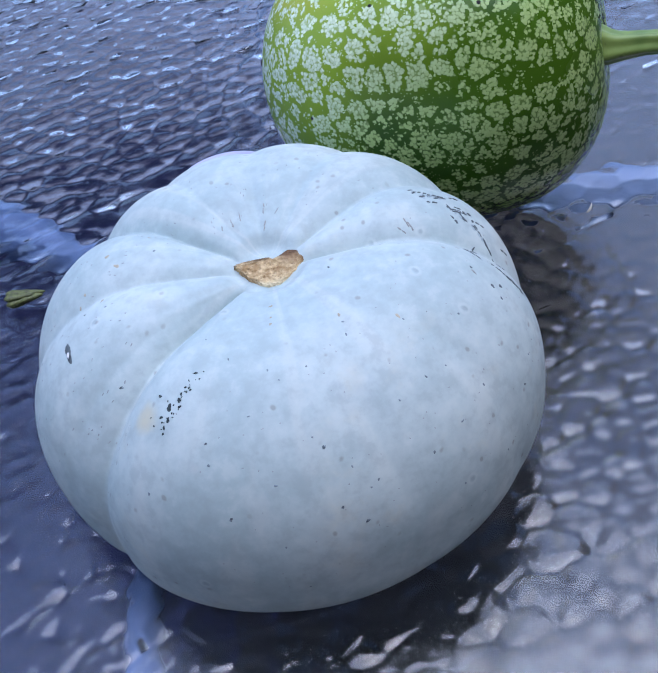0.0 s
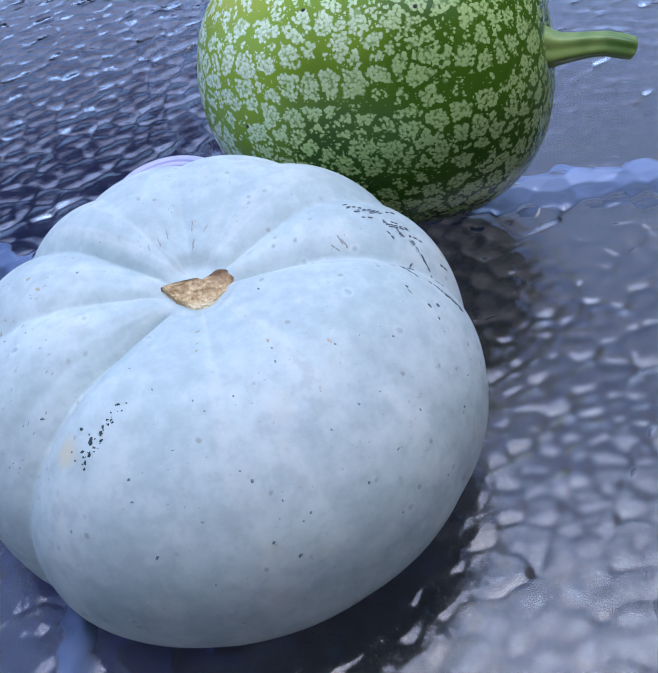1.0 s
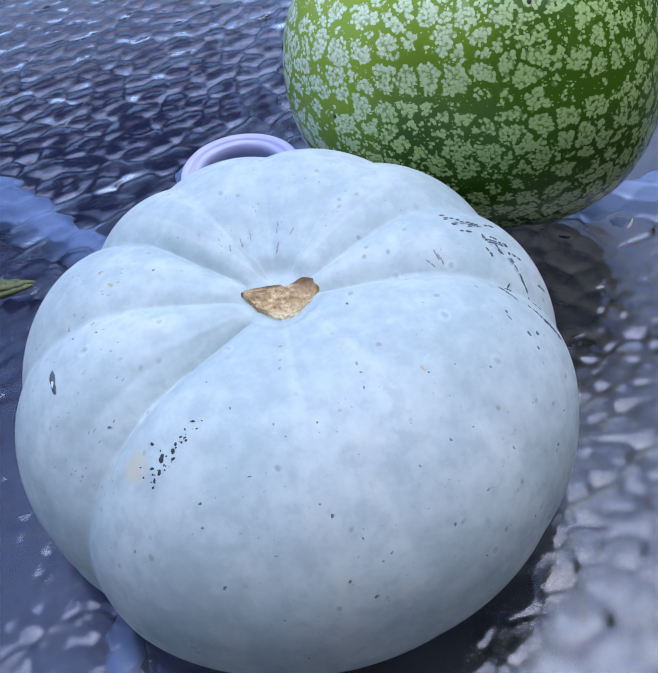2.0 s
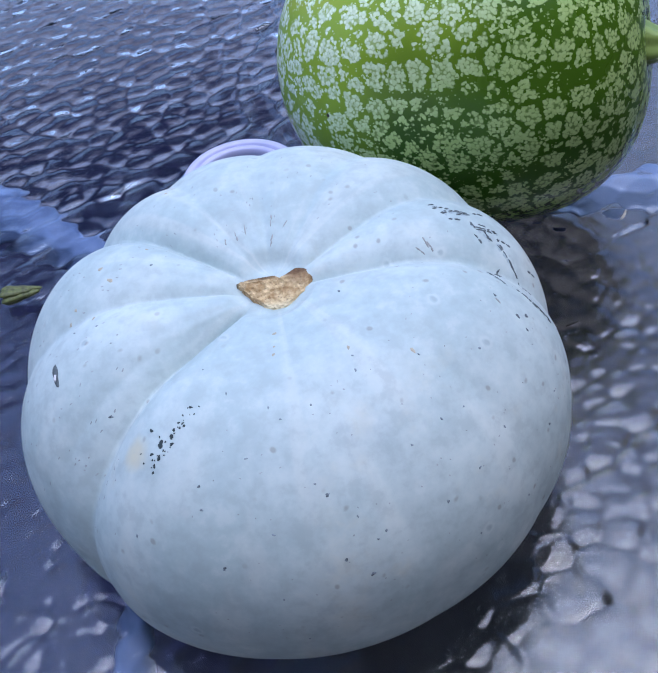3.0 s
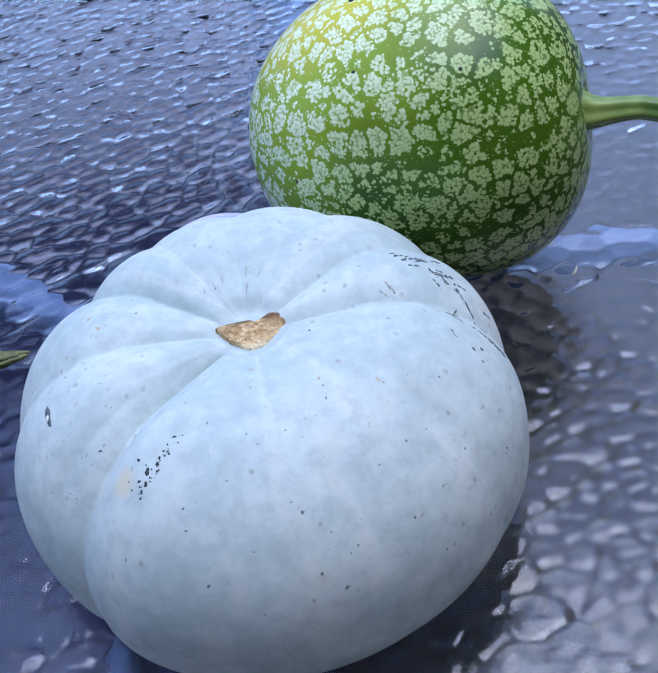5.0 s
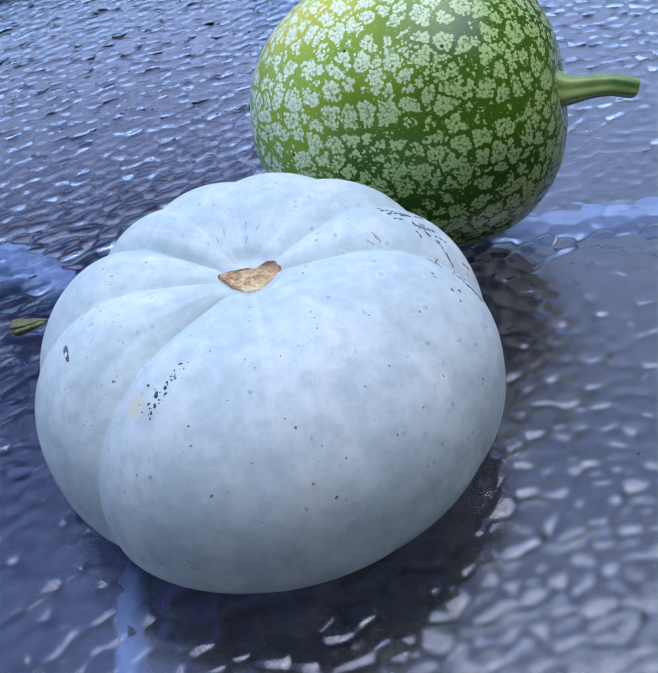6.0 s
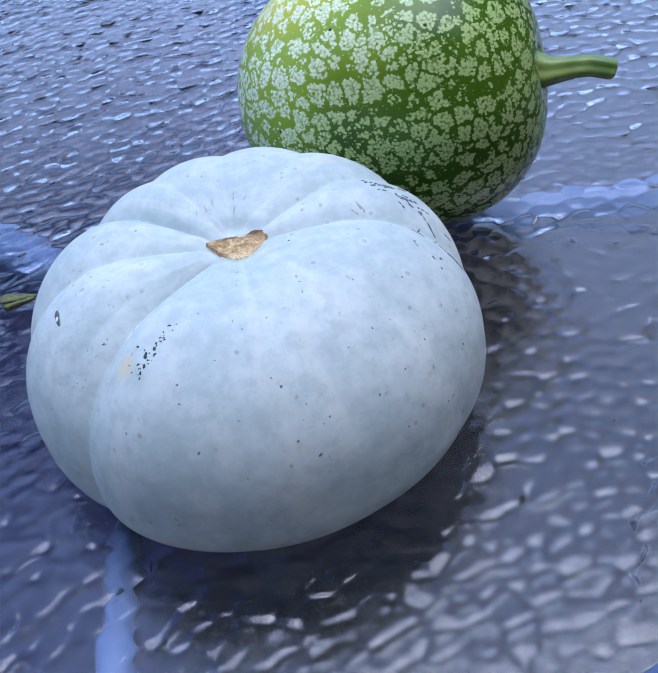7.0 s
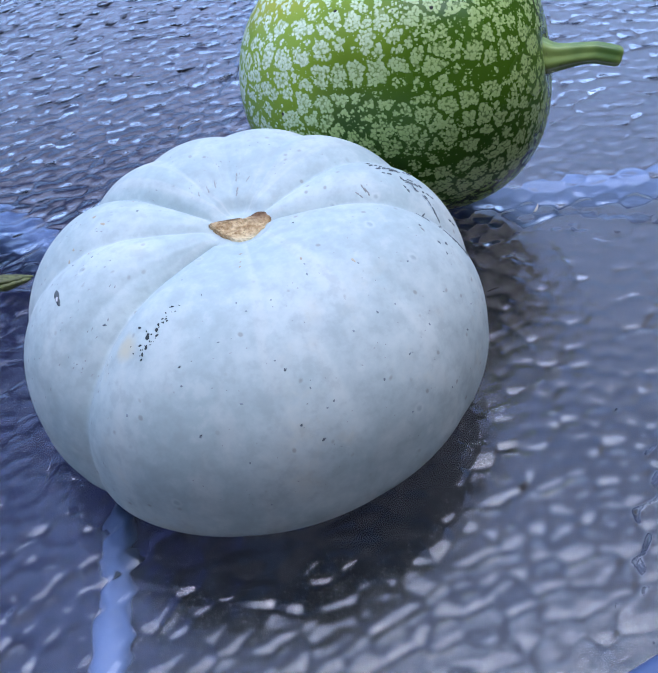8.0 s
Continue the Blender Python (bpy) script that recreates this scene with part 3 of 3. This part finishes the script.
def make_rind_mesh():
    nu, nv = 420, 220
    th = np.linspace(-np.pi, np.pi, nu, endpoint=False)
    ph = np.linspace(-np.pi / 2 + 0.004, np.pi / 2 - 0.004, nv)
    grid = rind(*np.meshgrid(th, ph))
    verts = list(grid.reshape(-1, 3)) + [grid[0].mean(0), grid[-1].mean(0)]
    faces = []
    for i in range(nv - 1):
        for k in range(nu):
            k2 = (k + 1) % nu
            faces.append((i * nu + k, i * nu + k2, (i + 1) * nu + k2, (i + 1) * nu + k))
    for k in range(nu):
        k2 = (k + 1) % nu
        faces.append((nu * nv, k2, k))
        faces.append((nu * nv + 1, (nv - 1) * nu + k, (nv - 1) * nu + k2))
    return mesh_of("rind", verts, faces, RIND)


rind_ob = part("rind", make_rind_mesh(), pumpkin)


def patches(name, spots, material, rng, thick=0.0002):
    """Small raised scabs with ragged outlines that lie on the rind. spots: degrees round, degrees up, length, width in m, and the way it points."""
    verts, faces = [], []
    for at, up, length, width, way in spots:
        o = rind(math.radians(at), math.radians(up))
        e = 0.01
        u = rind(math.radians(at) + e, math.radians(up)) - o
        v = rind(math.radians(at), math.radians(up) + e) - o
        lu, lv = np.linalg.norm(u) / e, np.linalg.norm(v) / e
        n, first = 16, len(verts)
        turn = np.arange(n) * 2 * math.pi / n
        shape = 1 + 0.16 * np.sin(2 * turn + rng.uniform(0, 6)) + 0.12 * np.sin(3 * turn + rng.uniform(0, 6)) + 0.08 * np.sin(5 * turn + rng.uniform(0, 6))
        rings = ((1.0, -thick), (0.8, thick), (0.35, thick * 1.6))
        for scale, lift in rings:
            for k in range(n):
                a = 2 * math.pi * k / n
                x, y = math.cos(a) * length / 2 * shape[k] * scale, math.sin(a) * width / 2 * shape[k] * scale
                c, s = math.cos(way), math.sin(way)
                verts.append(rind(math.radians(at) + (x * c - y * s) / lu, math.radians(up) + (x * s + y * c) / lv, lift))
        for r in range(len(rings) - 1):
            for k in range(n):
                a, b = first + r * n + k, first + r * n + (k + 1) % n
                faces.append((a, b, b + n, a + n))
        faces.append(tuple(first + (len(rings) - 1) * n + k for k in range(n)))
    return mesh_of(name, verts, faces, material)


def strokes(name, lines, width, material, rng, thick=0.0002):
    """Broken scratches between two places on the rind (degrees round and up at both ends)."""
    spots = []
    for a0, u0, a1, u1 in lines:
        p0, p1 = rind(math.radians(a0), math.radians(u0)), rind(math.radians(a1), math.radians(u1))
        n = max(2, int(np.linalg.norm(p1 - p0) / 0.0028))
        lu = np.linalg.norm(rind(math.radians(a0 + 1), math.radians(u0)) - p0)
        lv = np.linalg.norm(rind(math.radians(a0), math.radians(u0 + 1)) - p0)
        way = math.atan2((u1 - u0) * lv, (a1 - a0) * lu)
        for k in range(n):
            if rng.random() < 0.06:
                continue
            f = (k + 0.5 + rng.uniform(-0.2, 0.2)) / n
            spots.append((a0 + (a1 - a0) * f + rng.uniform(-0.15, 0.15), u0 + (u1 - u0) * f + rng.uniform(-0.15, 0.15),
                          rng.uniform(0.0020, 0.0044), width * rng.uniform(0.5, 1.25), way + rng.uniform(-0.15, 0.15)))
    return patches(name, spots, material, rng, thick)


rng = np.random.default_rng(11)
SCRATCHES = ((20.1, 51.3, 19.3, 45.5), (22.3, 50.5, 22.6, 47.8), (17.4, 49.1, 17.9, 41.8), (14.6, 49, 14.1, 44.9), (16.4, 45.2, 17.2, 39.9),
             (18.1, 38.2, 18.5, 34.2), (12.9, 42, 12, 40.7), (13.8, 39.4, 13.2, 36.3), (11.6, 40.8, 12, 32.7), (10, 42.4, 7.5, 40),
             (10.4, 38.4, 9, 36.6), (10.1, 34.6, 9.6, 28.1), (8.3, 34.2, 4.4, 29.1), (4.4, 29.1, -1.7, 21.8), (0.3, 35.8, 0.2, 32.6),
             (2.6, 34, -0.8, 35), (-1.8, 40.2, -5.4, 35.7), (-5, 32.9, -6.8, 26.9), (-7.2, 27, -8.1, 19.1), (6, 21.1, 6.1, 16.6))
for line in SCRATCHES[2:18:2]:
    part("smear", strokes("smear", [line], 0.0038, SMEAR, rng, 0.00007), pumpkin, "grey smear round a scratch")
for line in SCRATCHES + tuple((a + 0.7, u - 0.4, b + 0.5, v + 0.6) for a, u, b, v in SCRATCHES[::2]):
    part("scratch", strokes("scratch", [line], 0.0012, SCRAPE, rng), pumpkin, "grey healed scratch")
STREAKS = ((75.5, 74.5, 74.5, 78), (72, 79, 70.5, 82), (103, 78, 103, 79.6), (94.5, 77, 95, 78.6), (64, 76, 64.5, 78.5), (8, 57.3, 5.5, 56), (6, 55.8, 4, 54.6), (112, 78, 114, 79.5), (5.4, 59.3, 3.3, 56.9), (-13.3, 41.5, -14.4, 39.5))
for line in STREAKS:
    part("streak", strokes("streak", [line], 0.0008, STREAK, rng), pumpkin, "thin brown streak")
for a, u, size in ((-77.5, 78.5, 2.4), (-80.5, 75, 1.6), (-82, 73, 2.0), (-52.5, 66, 2.2), (-180.5, 58, 3.0), (-183, 50, 2.4), (-214, 66, 2.2), (-40, 55.5, 2.8),
                   (116, 49.5, 3.0), (119.5, 52.5, 2.6), (-194, 62.5, 3.4), (-200, 58.5, 3.2), (-186.5, 52.5, 2.2)):
    part("stain", patches("stain", [(a, u, size * 1e-3, size * 0.6e-3, rng.uniform(0, 3))], STAIN, rng, 0.00006), pumpkin, "faint tan stain")
# fine freckling, thickest on one flank
freckles = [(rng.uniform(-208, -128), rng.uniform(8, 66), rng.uniform(0.0007, 0.0022), rng.uniform(0.0004, 0.0008), rng.normal(1.57, 0.3)) for k in range(90)]
freckles += [(rng.uniform(-110, 10), rng.uniform(2, 62), rng.uniform(0.0005, 0.0011), rng.uniform(0.0004, 0.0007), rng.uniform(0, 3)) for k in range(110)]
freckles += [(rng.uniform(20, 150), rng.uniform(50, 80), rng.uniform(0.0006, 0.0018), rng.uniform(0.0003, 0.0006), rng.normal(1.57, 0.2)) for k in range(50)]
tagged(part("freckling", patches("freckling", freckles, STREAK_DARK, rng, 0.00005), pumpkin, "fine grey-brown freckling"), kind="stuff")
CLUSTER = ((-120.6, 52.2, 4.2), (-125.5, 54.2, 2.4), (-118, 54.5, 2.6), (-117.2, 52.9, 2.2), (-117.1, 57.6, 1.5), (-115, 57.2, 1.6), (-122.4, 49.5, 2.2),
           (-119.9, 49.3, 2.8), (-120.6, 47.3, 2.2), (-120.4, 45.9, 1.4), (-117.9, 55.9, 2.0), (-114.9, 61.3, 2.0), (-116.2, 56.6, 1.4), (-119.2, 51.1, 1.2),
           (-121.6, 48.4, 1.3), (-118.6, 50.2, 1.1), (-124, 47, 1.2), (-126, 48.6, 1.0), (-116.6, 59.3, 1.2), (-121.8, 53.6, 1.1))
CLUSTER += tuple((-120.6 + 6.5 * f + rng.normal(0, 1.3), 47 + 15 * f + rng.normal(0, 1.2), rng.uniform(0.5, 1.2)) for f in np.linspace(0, 1, 22))
for a, u, s in CLUSTER:
    part("scab", patches("scab", [(a, u, s * 0.85e-3, s * 0.62e-3, rng.uniform(0, 3))], SCAB, rng), pumpkin, "black scab")
part("healed_cut", patches("healed_cut", [(-166.5, 46.1, 0.0125, 0.0040, -0.15)], SCRAPE, rng, 0.0003),
     pumpkin, "dark oval healed cut")
part("cut_core", patches("cut_core", [(-165.6, 46, 0.0042, 0.0015, -0.15)], PALE_CORE, rng, 0.0006), pumpkin, "pale core of the cut")
PITS = ((-144, 51), (-108, 45), (-79, 40), (-81, 43), (-75, 59), (-85, 58), (-80, 24), (-103, 26), (-71, 27), (-73, 26), (-76, 18), (-92, 34),
        (-58, 41), (-49, 41), (-29, 43), (-24, 17), (-30, 14), (-55, 11), (-39, 27), (-43, 39), (-88, 61), (-54, 64), (-57, 61), (-40, 54), (-42, 6),
        (-49, 26), (-122, 30), (-75, 33), (-96, 51), (-107, 40), (-117, 70), (-103, 65), (-174, 60), (-177, 53), (157, 71), (-58, 25), (-91, 2), (-93, 17))
for a, u in PITS:
    part("pit", patches("pit", [(a, u, rng.uniform(0.0008, 0.0018), rng.uniform(0.0006, 0.0012), rng.uniform(0, 3))], FLECK, rng), pumpkin)
for a, u, s in ((-15, 34.9, 2.6), (-13.3, 31.9, 2.8), (-17.1, 31.6, 1.8), (-12.1, 41.8, 1.8), (-22, 76, 1.6), (-79.3, 39.9, 2.0), (-79.9, 24.2, 1.8),
                (-102.8, 26.4, 1.7), (-76.3, 17.9, 2.0), (-107.8, 45.1, 1.4), (-144.4, 50.8, 1.8)):
    part("dark_pit", patches("dark_pit", [(a, u, s * 0.9e-3, s * 0.65e-3, 1.0)], PIT, rng), pumpkin)


def make_scar():
    """The half-moon of cork where the stalk broke off: ragged rim, pitted face."""
    n, rings = 56, 12
    verts, faces = [], []
    c = Vector((0.0026, -0.0012, 0.8376)) - PUMP
    rg = np.random.default_rng(5)
    wob = rg.uniform(-1, 1, n)
    for r in range(rings):
        f = r / (rings - 1)
        for k in range(n):
            a = 2 * math.pi * k / n
            x = math.cos(a) * 0.0164
            y = -0.0146 * (1 - abs((x - 0.0005) / 0.0166) ** 1.75) if math.sin(a) < 0 else 0.0032 * math.sin(a)
            if math.sin(a) > 0.0:
                y += 0.0030 * math.exp(-((x - 0.0105) / 0.005) ** 2) - 0.0035 * math.exp(-((x - 0.0035) / 0.0022) ** 2)    # the notch in the far side
            ragged = 1 + 0.035 * wob[k]
            s = 1 - f
            lift = 0.0012 + 0.0016 * (x / 0.017) ** 2 - 0.0008 * s
            if r == 0:
                lift = -0.004
            elif r == 1:
                lift = 0.0013 + 0.0010 * (x / 0.017) ** 2
                s = 0.985
            lump = 0.0007 * noise.noise(Vector((x * s, y * s, 0.3)) * 260) + 0.0005 * noise.noise(Vector((x * s, y * s, 1.3)) * 700)
            tilt = y * s * 0.12
            verts.append(c + Vector((x * s * ragged, y * s * ragged - 0.001, lift + (lump if r > 1 else 0) + tilt)))
    for r in range(rings - 2):
        for k in range(n):
            k2 = (k + 1) % n
            faces.append((r * n + k, r * n + k2, (r + 1) * n + k2, (r + 1) * n + k))
    faces.append(tuple((rings - 2) * n + k for k in range(n)))
    return mesh_of("stalk_scar", verts[: (rings - 1) * n], faces, CORK)


part("stalk_scar", make_scar(), pumpkin, "tan corky scar of the broken stalk")

# ---------------------------------------------------------------- green squash
SQ = Vector((0.1191, 0.1807, 0.8163))
SQ_AXIS = Vector((1.0, -0.3500, 0.1650)).normalized()
_y = Vector((0, 0, 1)).cross(SQ_AXIS).normalized()
SQ_TURN = Matrix((SQ_AXIS, _y, SQ_AXIS.cross(_y))).transposed()
squash_ob = thing("squash", "oval dark green squash mottled with pale flecks, lying on its side", "squash", SQ)
squash_ob.rotation_euler = SQ_TURN.to_euler()


def make_squash():
    nu, nv = 240, 160
    th = np.linspace(0, 2 * np.pi, nu, endpoint=False)
    ph = np.linspace(-np.pi / 2 + 0.004, np.pi / 2 - 0.004, nv)
    TH, PH = np.meshgrid(th, ph)
    k = np.where(PH > 0, 0.8228, 0.9193)
    h = np.where(PH > 0, 0.0954, 0.1109)
    r = np.abs(np.cos(PH)) ** k
    rib = 1 + (0.006 * np.cos(10 * TH + 0.4) + 0.003 * np.sin(3 * TH + 1.0)) * np.clip(r * 1.4 - 0.2, 0, 1)
    x = h * np.sign(np.sin(PH)) * np.abs(np.sin(PH)) ** k
    x = x - np.where(PH > 0, 0.006 * np.exp(-((r * 0.093) / 0.015) ** 2), 0)      # the stalk's hollow
    x = x + np.where(PH < 0, 0.004 * np.exp(-((r * 0.093) / 0.012) ** 2), 0)      # a dimple at the blossom end
    verts = list(np.stack([x, 0.0869 * r * rib * np.cos(TH), 0.0951 * r * rib * np.sin(TH)], -1).reshape(-1, 3))
    verts += [np.mean(verts[:nu], axis=0), np.mean(verts[-nu:], axis=0)]
    faces = []
    for i in range(nv - 1):
        for q in range(nu):
            q2 = (q + 1) % nu
            faces.append((i * nu + q, i * nu + q2, (i + 1) * nu + q2, (i + 1) * nu + q))
    for q in range(nu):
        q2 = (q + 1) % nu
        faces.append((nu * nv, q2, q))
        faces.append((nu * nv + 1, (nv - 1) * nu + q, (nv - 1) * nu + q2))
    return mesh_of("skin", verts, faces, SKIN)


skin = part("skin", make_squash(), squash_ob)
inv = (Matrix.Translation(SQ) @ SQ_TURN.to_4x4()).inverted()
way = [(0.1990, 0.1530, 0.8288), (0.2044, 0.1509, 0.8286), (0.2088, 0.1490, 0.8281), (0.2129, 0.1473, 0.8287), (0.2177, 0.1453, 0.8296), (0.2261, 0.1417, 0.8314),
       (0.2344, 0.1383, 0.8323), (0.2415, 0.1353, 0.8312), (0.2463, 0.1333, 0.8302), (0.2482, 0.1325, 0.8298), (0.2490, 0.1322, 0.8296)]
thick = [0.0130, 0.0108, 0.0094, 0.0082, 0.0074, 0.0066, 0.0064, 0.0064, 0.0061, 0.0054, 0.0040]
part("stalk", mesh_of("stalk", *tube([inv @ Vector(p) for p in way], thick, 40, 5, 0.11), STALK), squash_ob, "curved ridged green stalk")


def on_skin(p):
    """The place on the squash nearest to the way from its middle through p, and the way outward."""
    d = (inv @ Vector(p))
    return d, d.normalized()


def specks(name, places, material):
    verts, faces = [], []
    for p, size in places:
        d, n = on_skin(p)
        bm = bmesh.new()
        bmesh.ops.create_icosphere(bm, subdivisions=2, radius=size)
        first = len(verts)
        for v in bm.verts:
            q = v.co * (1 + 0.3 * noise.noise(v.co * 900 + Vector(p) * 50))
            q -= n * q.dot(n) * 0.5
            verts.append(d + q)
        faces += [tuple(first + v.index for v in f.verts) for f in bm.faces]
        bm.free()
    return mesh_of(name, verts, faces, material)


for p, size in (((0.1273, 0.1166, 0.8863), 0.0013), ((0.0737, 0.1371, 0.8842), 0.0011), ((0.0344, 0.1335, 0.8249), 0.0011), ((0.1056, 0.1216, 0.8859), 0.0008), ((0.0808, 0.1810, 0.9046), 0.0022)):
    part("speck", specks("speck", [(p, size)], CRUMB), squash_ob, "dark speck")
part("blossom_scar", specks("blossom_scar", [((0.0112, 0.1949, 0.8304), 0.0019)], CRUMB), squash_ob, "small dark blossom scar")

# ---------------------------------------------------------------- crumbs on the glass


piece = thing("stalk_piece", "broken piece of green squash stalk on the glass", "stalk piece", (-0.1755, 0.1420, TOP))
piece.scale = (0.90, 1.15, 1.15)
rg = np.random.default_rng(4)
for k in range(6):
    # a torn end of stalk: frayed strands that part towards one end
    a = 2 * math.pi * k / 6
    dy, dz = 0.0026 * math.cos(a), 0.0022 * math.sin(a)
    pts, radii = [], []
    n, start, end = 12, rg.uniform(-0.0018, 0.0012), rg.uniform(0.0215, 0.0262) if k else 0.027
    for i in range(n):
        f = i / (n - 1)
        spread = 1.5 - 1.15 * f
        pts.append((start + (end - start) * f, 0.0022 * f + dy * spread + 0.0002 * rg.uniform(-1, 1), 0.0046 + dz * spread + 0.0002 * rg.uniform(-1, 1)))
        radii.append(max(0.0004, (0.0023 - 0.0012 * f) * rg.uniform(0.94, 1.06) * min(1, 5 * f + 0.35, 4 * (1 - f) + 0.3)))
    part("strand", mesh_of("strand", *tube(pts, radii, 10, 3, 0.2), OLIVE), piece)


def sliver(name, pts, radii, material, label, category):
    verts, faces = tube(pts, radii, 10, 0, 0, 0.5)
    tagged(new(name, mesh_of(name, verts, faces, material)), label, category)


sliver("husk", [(0.1968, 0.1362, TOP + 0.0012), (0.1985, 0.1376, TOP + 0.0016), (0.2000, 0.1392, TOP + 0.0026), (0.2010, 0.1412, TOP + 0.0040)], [0.0003, 0.0008, 0.0007, 0.0002], HUSK,
       "thin cream husk sliver lying on the glass", "husk")
sliver("twig_crumb", [(0.1455, 0.0578, TOP + 0.0006), (0.1475, 0.0586, TOP + 0.0009), (0.1500, 0.0594, TOP + 0.0009), (0.1530, 0.0604, TOP + 0.0006)], [0.0003, 0.0007, 0.0007, 0.0003], CRUMB,
       "short dark twig crumb on the glass", "crumb")
sliver("seed_crumb", [(0.0090, 0.5845, TOP + 0.0010), (0.0108, 0.5850, TOP + 0.0014), (0.0124, 0.5856, TOP + 0.0010)], [0.0005, 0.0016, 0.0005], CRUMB,
       "small dark seed crumb on the glass", "crumb")
